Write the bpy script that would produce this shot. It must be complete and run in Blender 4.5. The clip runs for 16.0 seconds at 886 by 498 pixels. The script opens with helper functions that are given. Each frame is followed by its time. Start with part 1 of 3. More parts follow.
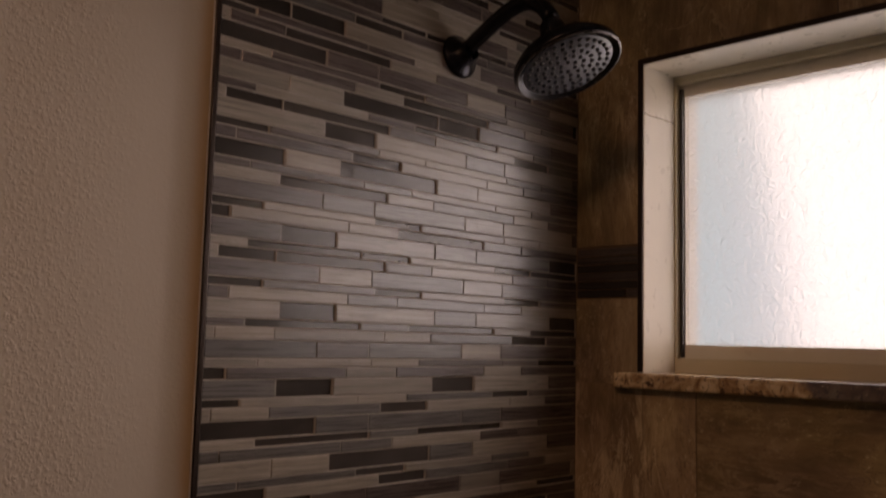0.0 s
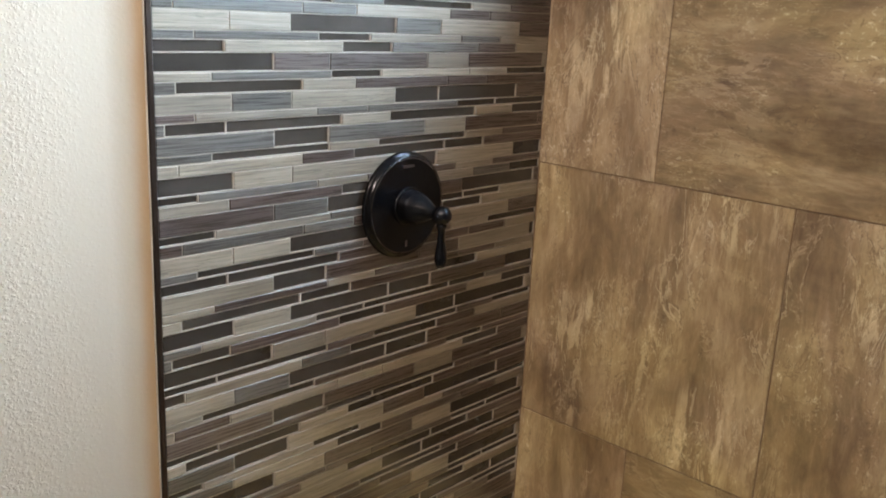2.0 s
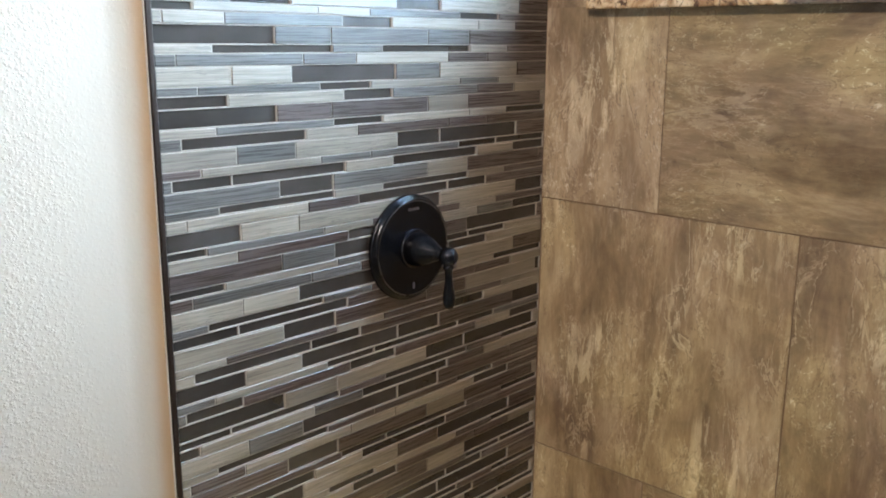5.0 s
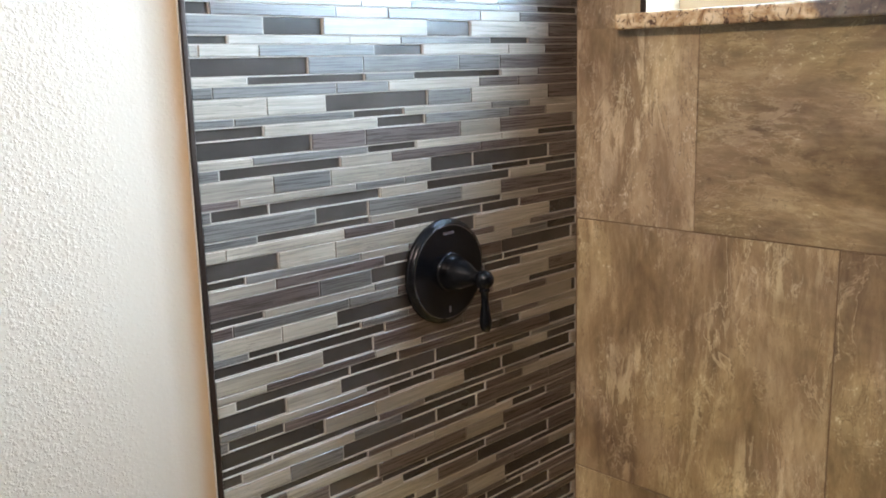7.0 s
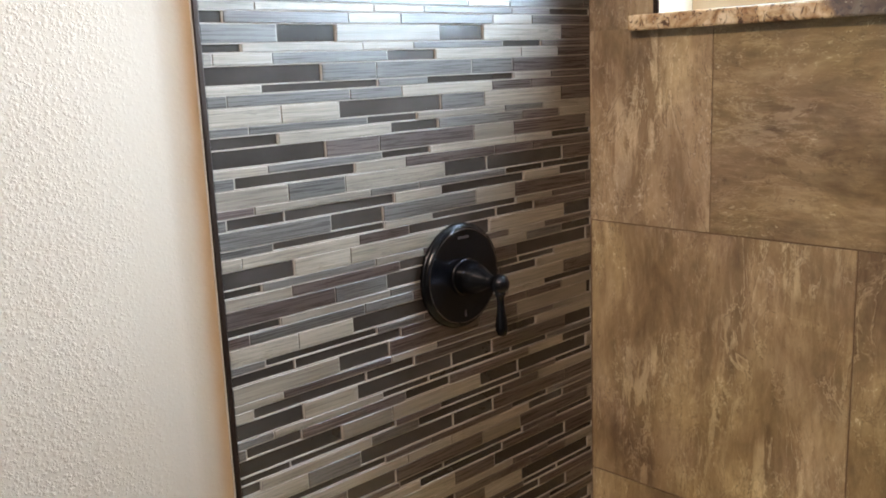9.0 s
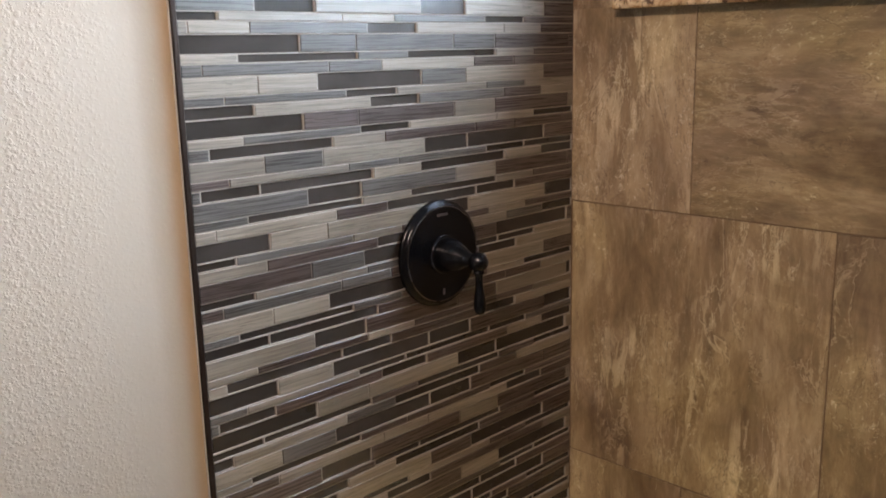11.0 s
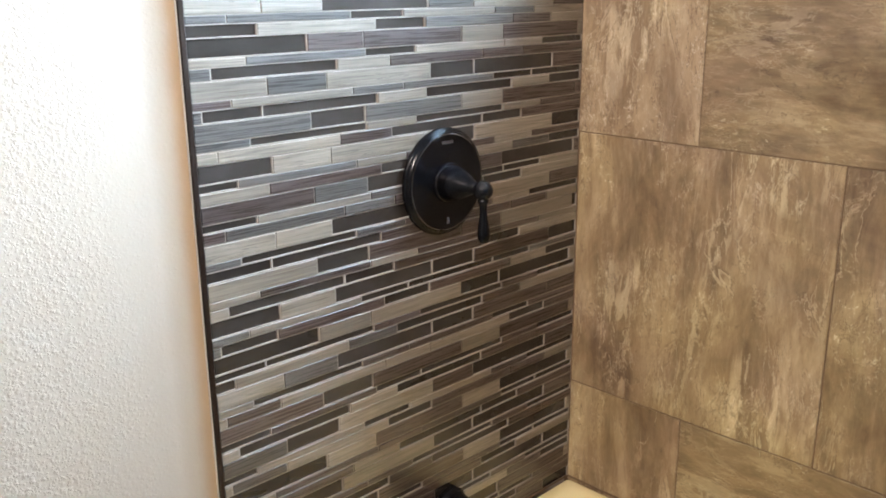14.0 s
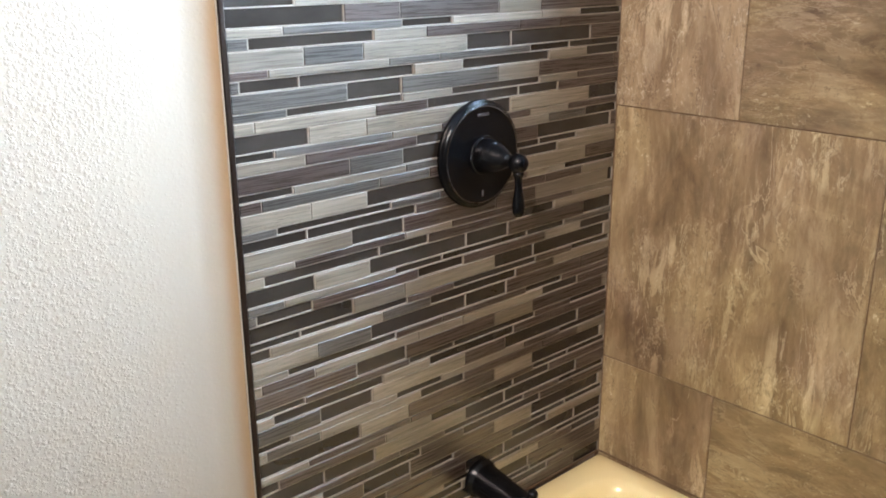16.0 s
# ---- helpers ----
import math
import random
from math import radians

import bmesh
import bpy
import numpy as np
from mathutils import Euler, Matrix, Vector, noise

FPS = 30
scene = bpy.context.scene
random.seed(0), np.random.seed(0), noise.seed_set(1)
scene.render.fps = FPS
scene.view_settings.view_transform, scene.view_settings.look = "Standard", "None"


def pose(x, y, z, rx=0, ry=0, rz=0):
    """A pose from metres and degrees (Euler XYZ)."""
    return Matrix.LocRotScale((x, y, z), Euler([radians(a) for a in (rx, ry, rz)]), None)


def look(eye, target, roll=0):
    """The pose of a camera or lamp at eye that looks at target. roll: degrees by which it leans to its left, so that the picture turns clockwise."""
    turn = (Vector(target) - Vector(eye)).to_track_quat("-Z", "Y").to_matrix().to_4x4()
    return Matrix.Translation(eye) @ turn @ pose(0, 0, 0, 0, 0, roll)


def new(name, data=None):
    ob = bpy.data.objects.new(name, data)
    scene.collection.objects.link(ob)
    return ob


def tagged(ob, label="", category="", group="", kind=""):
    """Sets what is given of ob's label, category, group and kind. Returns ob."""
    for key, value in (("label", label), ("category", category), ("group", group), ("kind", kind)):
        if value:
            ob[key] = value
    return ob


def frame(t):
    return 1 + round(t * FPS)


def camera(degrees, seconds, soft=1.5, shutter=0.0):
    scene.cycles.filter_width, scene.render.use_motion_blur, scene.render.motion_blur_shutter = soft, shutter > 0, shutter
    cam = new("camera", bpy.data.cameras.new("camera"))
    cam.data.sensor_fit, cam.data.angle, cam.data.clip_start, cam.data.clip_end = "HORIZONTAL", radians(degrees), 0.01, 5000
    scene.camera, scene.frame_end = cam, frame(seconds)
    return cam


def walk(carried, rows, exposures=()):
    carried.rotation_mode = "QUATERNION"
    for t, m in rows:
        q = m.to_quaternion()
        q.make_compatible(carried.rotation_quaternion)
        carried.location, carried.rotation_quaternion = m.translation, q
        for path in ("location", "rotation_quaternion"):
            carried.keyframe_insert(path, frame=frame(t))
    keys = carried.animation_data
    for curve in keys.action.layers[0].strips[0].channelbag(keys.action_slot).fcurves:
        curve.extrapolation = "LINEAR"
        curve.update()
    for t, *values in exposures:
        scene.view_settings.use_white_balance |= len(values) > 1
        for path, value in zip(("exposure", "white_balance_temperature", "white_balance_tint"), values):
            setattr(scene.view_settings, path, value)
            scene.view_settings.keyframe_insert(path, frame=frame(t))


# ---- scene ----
cam = camera(52.5, 16.0, soft=1.8, shutter=0.2)
PATH = [
    (0, (0.932, -1.271, 1.486), (-0.469, 0.141, 1.693), 1.4),
    (0.5, (0.914, -1.248, 1.467), (-0.494, 0.17, 1.383), 2.0),
    (1, (0.919, -1.237, 1.436), (-0.483, 0.167, 1.183), 1.8),
    (1.5, (0.932, -1.233, 1.387), (-0.449, 0.161, 1.0), 2.1),
    (2, (0.941, -1.235, 1.351), (-0.382, 0.175, 0.839), 2.8),
    (2.5, (0.955, -1.249, 1.342), (-0.357, 0.154, 0.784), 2.6),
    (3, (0.947, -1.252, 1.354), (-0.384, 0.162, 0.873), 2.2),
    (3.5, (0.949, -1.242, 1.351), (-0.391, 0.177, 0.917), 0.9),
    (4, (0.936, -1.242, 1.361), (-0.399, 0.181, 0.922), 0.5),
    (6.5, (0.941, -1.241, 1.372), (-0.424, 0.151, 0.926), -0.6),
    (7, (0.942, -1.245, 1.371), (-0.461, 0.123, 0.973), -1.5),
    (7.5, (0.941, -1.247, 1.369), (-0.474, 0.11, 0.974), -2.0),
    (8, (0.943, -1.245, 1.374), (-0.481, 0.1, 0.971), -2.1),
    (8.5, (0.939, -1.247, 1.378), (-0.482, 0.103, 0.98), -2.3),
    (11, (0.933, -1.235, 1.364), (-0.458, 0.137, 0.932), -1.3),
    (11.25, (0.935, -1.232, 1.356), (-0.456, 0.122, 0.866), -1.0),
    (11.5, (0.937, -1.229, 1.349), (-0.454, 0.11, 0.826), -0.7),
    (12, (0.93, -1.231, 1.345), (-0.449, 0.11, 0.798), -0.5),
    (12.5, (0.93, -1.23, 1.344), (-0.444, 0.114, 0.791), -0.3),
    (13, (0.93, -1.229, 1.344), (-0.45, 0.106, 0.784), -0.2),
    (13.5, (0.931, -1.23, 1.344), (-0.449, 0.105, 0.785), -0.5),
    (14, (0.932, -1.229, 1.344), (-0.447, 0.108, 0.785), -0.5),
    (14.5, (0.933, -1.229, 1.343), (-0.45, 0.097, 0.771), -0.6),
    (15, (0.931, -1.228, 1.343), (-0.46, 0.083, 0.755), -0.5),
    (15.5, (0.93, -1.231, 1.342), (-0.479, 0.052, 0.736), -0.4),
    (16, (0.928, -1.231, 1.342), (-0.486, 0.043, 0.728), -0.4),
]
EXPOSURES = [(0, -4.1, 12600, 51), (0.5, -2.92, 11500, 52), (1.0, -1.66, 8900, 32), (1.5, -1.05, 7500, 20), (2.0, -0.9, 6900, 14), (2.5, -0.6, 6450, 11), (3.0, -0.55, 6200, 11), (3.5, -0.72, 6200, 11), (6.5, -0.77, 6500, 14), (8.5, -0.93, 7000, 17), (11, -1.32, 7300, 23), (11.5, -0.62, 6700, 16), (12.0, -0.4, 6500, 15), (16, -0.47, 6500, 15)]
walk(cam, [(t, look(eye, target, roll)) for t, eye, target, roll in PATH], EXPOSURES)

# ---- exposure along the way is keyed with the walk; world and lamps ----
world = bpy.data.worlds.new("daylight")
scene.world = world
world.use_nodes = True
sky = world.node_tree.nodes.new("ShaderNodeTexSky")
sky.sky_type = "NISHITA"
sky.sun_disc = False
sky.sun_elevation, sky.sun_rotation = radians(40), radians(200)
world.node_tree.nodes["Background"].inputs["Strength"].default_value = 0.12
world.node_tree.links.new(sky.outputs[0], world.node_tree.nodes["Background"].inputs["Color"])


def area_lamp(name, eye, target, sx, sy, watts, colour, spread=180):
    data = bpy.data.lights.new(name, "AREA")
    data.shape, data.size, data.size_y, data.energy, data.color = "RECTANGLE", sx, sy, watts, colour
    data.spread = radians(spread)
    ob = new(name, data)
    ob.matrix_world = look(eye, target)
    return ob


# daylight in the window opening, and the bathroom's own warm ceiling downlight behind the viewer
area_lamp("window_daylight", (0.68, 0.26, 1.73), (0.46, -0.69, 1.50), 0.99, 0.66, 88, (0.70, 0.89, 1.0), 110)
area_lamp("bathroom_light", (0.92, -1.85, 2.40), (0.04, -0.12, 0.82), 0.3, 0.3, 26, (1.0, 0.81, 0.62), 84)



# ---- materials ----
class Mat:
    """A small helper round one node material."""

    def __init__(self, name, rough=0.5, metal=0.0):
        self.m = bpy.data.materials.new(name)
        self.m.use_nodes = True
        self.t = self.m.node_tree
        self.b = self.t.nodes["Principled BSDF"]
        self.b.inputs["Roughness"].default_value = rough
        self.b.inputs["Metallic"].default_value = metal

    def n(self, kind, **sets):
        node = self.t.nodes.new(kind)
        for k, v in sets.items():
            node.inputs[k.replace("_", " ")].default_value = v
        return node

    def link(self, a, b):
        self.t.links.new(a, b)

    def where(self, scale=(1, 1, 1), shift=None, turn=(0, 0, 0)):
        """World position, stretched, and moved by a number where given."""
        src = self.n("ShaderNodeNewGeometry").outputs["Position"]
        if shift is not None:
            add = self.n("ShaderNodeVectorMath")
            add.operation = "ADD"
            self.link(src, add.inputs[0])
            self.link(shift, add.inputs[1])
            src = add.outputs[0]
        mp = self.n("ShaderNodeMapping")
        mp.inputs["Scale"].default_value = scale
        mp.inputs["Rotation"].default_value = turn
        self.link(src, mp.inputs["Vector"])
        return mp.outputs[0]

    def noise(self, vec, scale, detail=5, rough=0.55, dist=0.0):
        nd = self.n("ShaderNodeTexNoise", Scale=scale, Detail=detail, Roughness=rough, Distortion=dist)
        self.link(vec, nd.inputs["Vector"])
        return nd.outputs["Fac"]

    def ramp(self, fac, stops):
        r = self.n("ShaderNodeValToRGB")
        els = r.color_ramp.elements
        while len(els) < len(stops):
            els.new(0.5)
        for e, (p, c) in zip(els, stops):
            e.position, e.color = p, ((*c, 1) if isinstance(c, tuple) else (c, c, c, 1))
        self.link(fac, r.inputs[0])
        return r.outputs[0]

    def mix(self, fac, a, b, mode="MIX"):
        x = self.n("ShaderNodeMix")
        x.data_type, x.blend_type = "RGBA", mode
        for i, v in ((0, fac), (6, a), (7, b)):
            sock = x.inputs[i]
            if isinstance(v, (int, float)):
                sock.default_value = v if i == 0 else (v, v, v, 1)
            elif isinstance(v, tuple):
                sock.default_value = (*v, 1)
            else:
                self.link(v, sock)
        return x.outputs[2]

    def math(self, op, a, b=0.0):
        x = self.n("ShaderNodeMath")
        x.operation = op
        for sock, v in ((x.inputs[0], a), (x.inputs[1], b)):
            if isinstance(v, (int, float)):
                sock.default_value = v
            else:
                self.link(v, sock)
        return x.outputs[0]

    def bump(self, height, strength, distance):
        bp = self.n("ShaderNodeBump", Strength=strength, Distance=distance)
        self.link(height, bp.inputs["Height"])
        self.link(bp.outputs[0], self.b.inputs["Normal"])

    def colour(self, c):
        if isinstance(c, tuple):
            self.b.inputs["Base Color"].default_value = (*c, 1)
        else:
            self.link(c, self.b.inputs["Base Color"])

    def rough(self, r):
        self.link(r, self.b.inputs["Roughness"])

    def piece_random(self):
        """One number per piece, whether it is an object or an island of a joined mesh."""
        a = self.n("ShaderNodeObjectInfo").outputs["Random"]
        b = self.n("ShaderNodeNewGeometry").outputs["Random Per Island"]
        return self.math("FRACT", self.math("ADD", a, b))


def stone_strip(name, dark, mid, light, rough, coat):
    """Honed stone stick with grain along its length."""
    m = Mat(name, rough)
    rnd = m.piece_random()
    far = m.math("MULTIPLY", rnd, 37.0)
    grain = m.noise(m.where((1, 3.2, 75), far), 2.2, 4, 0.6, 0.7)
    fine = m.noise(m.where((1, 7, 420), far), 1.6, 3, 0.6, 0.3)
    c = m.ramp(grain, ((0.32, dark), (0.48, mid), (0.68, light)))
    c = m.mix(0.38, c, m.ramp(fine, ((0.38, dark), (0.62, light))))
    lines = m.ramp(m.noise(m.where((1, 2.6, 85), far), 1.5, 5, 0.62, 1.2), ((0.474, 0.0), (0.490, 1.0), (0.507, 0.0)))
    veined = m.ramp(m.math("FRACT", m.math("MULTIPLY", rnd, 7.3)), ((0.30, 0.30), (0.70, 1.0)))
    c = m.mix(m.math("MULTIPLY", lines, veined), c, tuple(0.62 * v for v in dark))
    tone = m.ramp(rnd, ((0.0, 0.66), (0.5, 0.97), (1.0, 1.18)))
    m.colour(m.mix(1.0, c, tone, "MULTIPLY"))
    m.rough(m.ramp(fine, ((0.2, rough - 0.07), (0.8, rough + 0.1))))
    m.b.inputs["Specular IOR Level"].default_value = 0.6
    m.b.inputs["Coat Weight"].default_value = coat
    m.b.inputs["Coat IOR"].default_value = 1.70
    m.b.inputs["Coat Roughness"].default_value = 0.31
    m.bump(fine, 0.10, 0.0006)
    return m.m


light_stone = stone_strip("light_veined_stone", (0.072, 0.062, 0.051), (0.176, 0.153, 0.127), (0.268, 0.238, 0.202), 0.30, 1.0)
grey_stone = stone_strip("grey_veined_stone", (0.036, 0.0345, 0.034), (0.056, 0.0540, 0.0525), (0.088, 0.084, 0.081), 0.27, 0.6)
brown_stone = stone_strip("brown_veined_stone", (0.026, 0.0180, 0.0170), (0.043, 0.0305, 0.0290), (0.070, 0.0525, 0.0490), 0.27, 0.55)


def make_dark_glass():
    m = Mat("dark_back_painted_glass", 0.19)
    rnd = m.piece_random()
    cloud = m.noise(m.where((1, 12, 25), m.math("MULTIPLY", rnd, 19.0)), 1.5, 3)
    c = m.ramp(cloud, ((0.3, (0.0245, 0.0215, 0.0205)), (0.7, (0.035, 0.0310, 0.0298))))
    m.colour(m.mix(1.0, c, m.ramp(rnd, ((0, 0.72), (1, 1.3))), "MULTIPLY"))
    m.b.inputs["Specular IOR Level"].default_value = 0.55
    return m.m


dark_glass = make_dark_glass()


def make_grout(name, c, rough=0.85):
    m = Mat(name, rough)
    g = m.noise(m.where(), 260, 3)
    s = m.noise(m.where(), 9, 3)
    col = m.mix(0.35, c, m.ramp(g, ((0.3, tuple(0.75 * v for v in c)), (0.7, tuple(min(1, 1.15 * v) for v in c)))))
    m.colour(m.mix(0.25, col, m.ramp(s, ((0.3, tuple(0.6 * v for v in c)), (0.7, c)))))
    m.bump(g, 0.2, 0.0005)
    return m.m


mosaic_grout = make_grout("pale_grout", (0.29, 0.265, 0.242))
tile_grout = make_grout("brown_grout", (0.155, 0.105, 0.068))
caulk_white = make_grout("caulk", (0.42, 0.40, 0.37), 0.5)


def make_travertine(name, upright):
    """Glazed porcelain with travertine veining, upright or level."""
    m = Mat(name, 0.42)
    k = 1.0 if upright else 0.88
    rnd = m.piece_random()
    far = m.math("MULTIPLY", rnd, 23.0)
    long = (13.0, 1, 4.2) if upright else (4.2, 1, 13.0)
    fine = (70.0, 1, 13.0) if upright else (13.0, 1, 70.0)
    big = m.noise(m.where(long, far), 0.9, 10, 0.66, 0.5)
    cloud = m.noise(m.where((10, 1, 6) if upright else (6, 1, 10), far), 0.8, 10, 0.68, 0.7)
    streak = m.noise(m.where(fine, far), 1.0, 9, 0.72, 0.6)
    c = m.ramp(big, ((0.36, (0.140, 0.092, 0.052)), (0.46, (0.262, 0.185, 0.106)), (0.54, (0.415, 0.308, 0.182)), (0.63, (0.660, 0.530, 0.345))))
    c = m.mix(0.42, c, m.ramp(cloud, ((0.40, (0.140, 0.094, 0.056)), (0.50, (0.315, 0.232, 0.140)), (0.59, (0.600, 0.480, 0.300)))))
    c = m.mix(0.22, c, m.ramp(streak, ((0.38, (0.128, 0.088, 0.054)), (0.52, (0.342, 0.259, 0.164)), (0.66, (0.685, 0.594, 0.441)))))
    patch = m.ramp(m.noise(m.where((8, 1, 4) if upright else (4, 1, 8), far), 1.0, 5), ((0.47, 0.0), (0.58, 1.0)))
    lime = m.ramp(m.noise(m.where((30, 1, 6) if upright else (6, 1, 30), m.math("ADD", far, 3.0)), 1.0, 11, 0.72, 0.5), ((0.52, 0.0), (0.56, 0.62 if upright else 0.34)))
    c = m.mix(m.math("MULTIPLY", lime, patch), c, (0.720, 0.610, 0.420))
    thin = (30.0, 1, 9.0) if upright else (9.0, 1, 30.0)
    veins = m.ramp(m.noise(m.where(thin, far), 0.9, 9, 0.66, 1.0), ((0.503, 0.0), (0.513, 0.75 if upright else 0.45), (0.523, 0.0)))
    c = m.mix(m.math("MULTIPLY", veins, patch), c, (0.792, 0.715, 0.542))
    cracks = m.ramp(m.noise(m.where(thin, m.math("ADD", far, 5.0)), 0.8, 9, 0.68, 1.2), ((0.482, 0.0), (0.492, 0.75), (0.502, 0.0)))
    c = m.mix(m.math("MULTIPLY", cracks, m.ramp(cloud, ((0.46, 0.0), (0.54, 1.0)))), c, (0.118, 0.079, 0.047))
    wander = m.noise(m.where((13, 1, 6) if upright else (6, 1, 13), m.math("ADD", far, 9.0)), 0.8, 8, 0.62, 1.3)
    rare = m.ramp(m.noise(m.where((6, 1, 4) if upright else (4, 1, 6), m.math("ADD", far, 14.0)), 1.3, 4), ((0.50, 0.0), (0.60, 1.0)))
    c = m.mix(m.math("MULTIPLY", rare, m.ramp(wander, ((0.492, 0.0), (0.500, 0.6), (0.508, 0.0)))), c, (0.100, 0.066, 0.040))
    c = m.mix(m.math("MULTIPLY", rare, m.ramp(wander, ((0.506, 0.0), (0.516, 0.50 if upright else 0.25), (0.532, 0.0)))), c, (0.740, 0.640, 0.460))
    pits = m.noise(m.where((1.5, 1, 1), far), 55, 7, 0.74, 0.4)
    c = m.mix(m.ramp(pits, ((0.60, 0.0), (0.66, 0.55))), c, (0.161, 0.110, 0.066))
    flecks = m.ramp(m.noise(m.where((1.6, 1, 1) if upright else (1, 1, 1.6), m.math("ADD", far, 2.0)), 95, 6, 0.7, 0.9), ((0.585, 0.0), (0.63, 0.75)))
    c = m.mix(m.math("MULTIPLY", flecks, m.ramp(cloud, ((0.48, 0.0), (0.58, 1.0)))), c, (0.80, 0.72, 0.55))
    broad = m.noise(m.where((5.5, 1, 2.6) if upright else (2.6, 1, 5.5), m.math("ADD", far, 7.0)), 1.0, 4, 0.55, 0.8)
    c = m.mix(1.0, c, m.ramp(broad, ((0.36, (0.74, 0.70, 0.67)), (0.52, (0.98, 0.97, 0.95)), (0.64, (1.12, 1.13, 1.08)))), "MULTIPLY")
    hue = m.noise(m.where((3.4, 1, 2.2) if upright else (2.2, 1, 3.4), m.math("ADD", far, 11.0)), 1.1, 3, 0.5, 0.6)
    c = m.mix(1.0, c, m.ramp(hue, ((0.40, (1.0, 0.965, 1.03)), (0.60, (1.03, 1.025, 0.92)))), "MULTIPLY")
    m.colour(m.mix(1.0, c, m.ramp(rnd, ((0, (0.79 * k, 0.81 * k, 0.86 * k)), (1, (0.91 * k, 0.93 * k, 0.98 * k)))), "MULTIPLY"))
    m.rough(m.ramp(streak, ((0.3, 0.38), (0.7, 0.5))))
    m.bump(m.math("ADD", streak, m.math("MULTIPLY", flecks, 0.15)), 0.36, 0.0014)
    return m.m


tile_upright = make_travertine("travertine_tile_upright", True)
tile_level = make_travertine("travertine_tile_level", False)


def make_plaster(name, c, bumpy=1.0, edge=None):
    """Painted wall with a sprayed, knocked-down texture; smooth beside the trim where edge is given."""
    m = Mat(name, 0.62)
    w = m.where()
    stain = m.noise(w, 2.4, 4)
    m.colour(m.mix(0.5, c, m.ramp(stain, ((0.3, tuple(0.93 * v for v in c)), (0.7, c)))))
    warp = m.n("ShaderNodeVectorMath")
    warp.operation = "ADD"
    m.link(w, warp.inputs[0])
    m.link(m.math("MULTIPLY", m.noise(w, 120, 2), 0.006), warp.inputs[1])

    def dots(scale, reach, share):
        vor = m.n("ShaderNodeTexVoronoi", Scale=scale, Randomness=1.0)
        m.link(warp.outputs[0], vor.inputs["Vector"])
        dome = m.ramp(vor.outputs["Distance"], ((0.10, 1.0), (reach, 0.0)))
        return m.math("MULTIPLY", dome, m.ramp(vor.outputs["Color"], ((share, 0.0), (share + 0.25, 1.0))))

    peel = m.noise(w, 170, 3, 0.6)
    h = m.math("ADD", m.math("ADD", m.math("MULTIPLY", dots(150, 0.55, 0.10), 0.8), m.math("MULTIPLY", dots(270, 0.50, 0.12), 0.5)), m.math("MULTIPLY", peel, 0.35))
    if edge is not None:
        sep = m.n("ShaderNodeSeparateXYZ")
        m.link(m.n("ShaderNodeNewGeometry").outputs["Position"], sep.inputs[0])
        wavy = m.math("ADD", sep.outputs[1], m.math("MULTIPLY", m.noise(w, 9, 3), 0.13))
        fade = m.n("ShaderNodeMapRange")
        for k, v in zip((1, 2, 3, 4), (edge, edge + 0.10, 1.0, 0.10)):
            fade.inputs[k].default_value = v
        m.link(wavy, fade.inputs[0])
        h = m.math("MULTIPLY", h, fade.outputs[0])
        # the colour turns tan over the last two centimetres before the metal trim
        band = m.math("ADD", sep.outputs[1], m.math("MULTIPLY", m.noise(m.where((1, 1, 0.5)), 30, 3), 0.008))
        tan_edge = m.n("ShaderNodeMapRange")
        tan_edge.interpolation_type = "SMOOTHSTEP"
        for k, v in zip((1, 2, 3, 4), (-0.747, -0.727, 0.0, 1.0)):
            tan_edge.inputs[k].default_value = v
        m.link(band, tan_edge.inputs[0])
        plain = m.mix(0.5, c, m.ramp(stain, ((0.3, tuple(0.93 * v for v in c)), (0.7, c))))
        m.colour(m.mix(tan_edge.outputs[0], plain, (0.33, 0.24, 0.155)))
    m.bump(h, 0.48 * bumpy, 0.0019)
    return m.m


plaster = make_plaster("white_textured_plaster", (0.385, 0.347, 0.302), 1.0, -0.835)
plain_wall = make_plaster("plain_wall_paint", (0.46, 0.38, 0.30), 0.6)
ceiling_paint = make_plaster("ceiling_paint", (0.78, 0.75, 0.70), 0.6)


def make_metal(name, c, rough):
    m = Mat(name, rough, 0.75)
    g = m.noise(m.where(), 60, 4)
    m.colour(m.ramp(g, ((0.3, tuple(0.9 * v for v in c)), (0.7, c))))
    m.rough(m.ramp(m.noise(m.where(), 30, 3), ((0.3, rough - 0.02), (0.7, rough + 0.03))))
    return m.m


bronze = make_metal("oil_rubbed_bronze", (0.012, 0.0135, 0.018), 0.24)
bronze_edge = make_metal("worn_bronze_edge", (0.060, 0.052, 0.048), 0.28)
trim_metal = make_metal("dark_bronze_trim", (0.035, 0.024, 0.020), 0.38)


def make_plain(name, c, rough, coat=0.0, wear=0.12):
    m = Mat(name, rough)
    g = m.noise(m.where(), 14, 5)
    m.colour(m.mix(wear, c, m.ramp(g, ((0.3, tuple(0.55 * v for v in c)), (0.7, c)))))
    m.b.inputs["Coat Weight"].default_value = coat
    m.rough(m.ramp(m.noise(m.where(), 45, 4), ((0.3, max(0.03, rough - 0.05)), (0.7, rough + 0.08))))
    return m.m


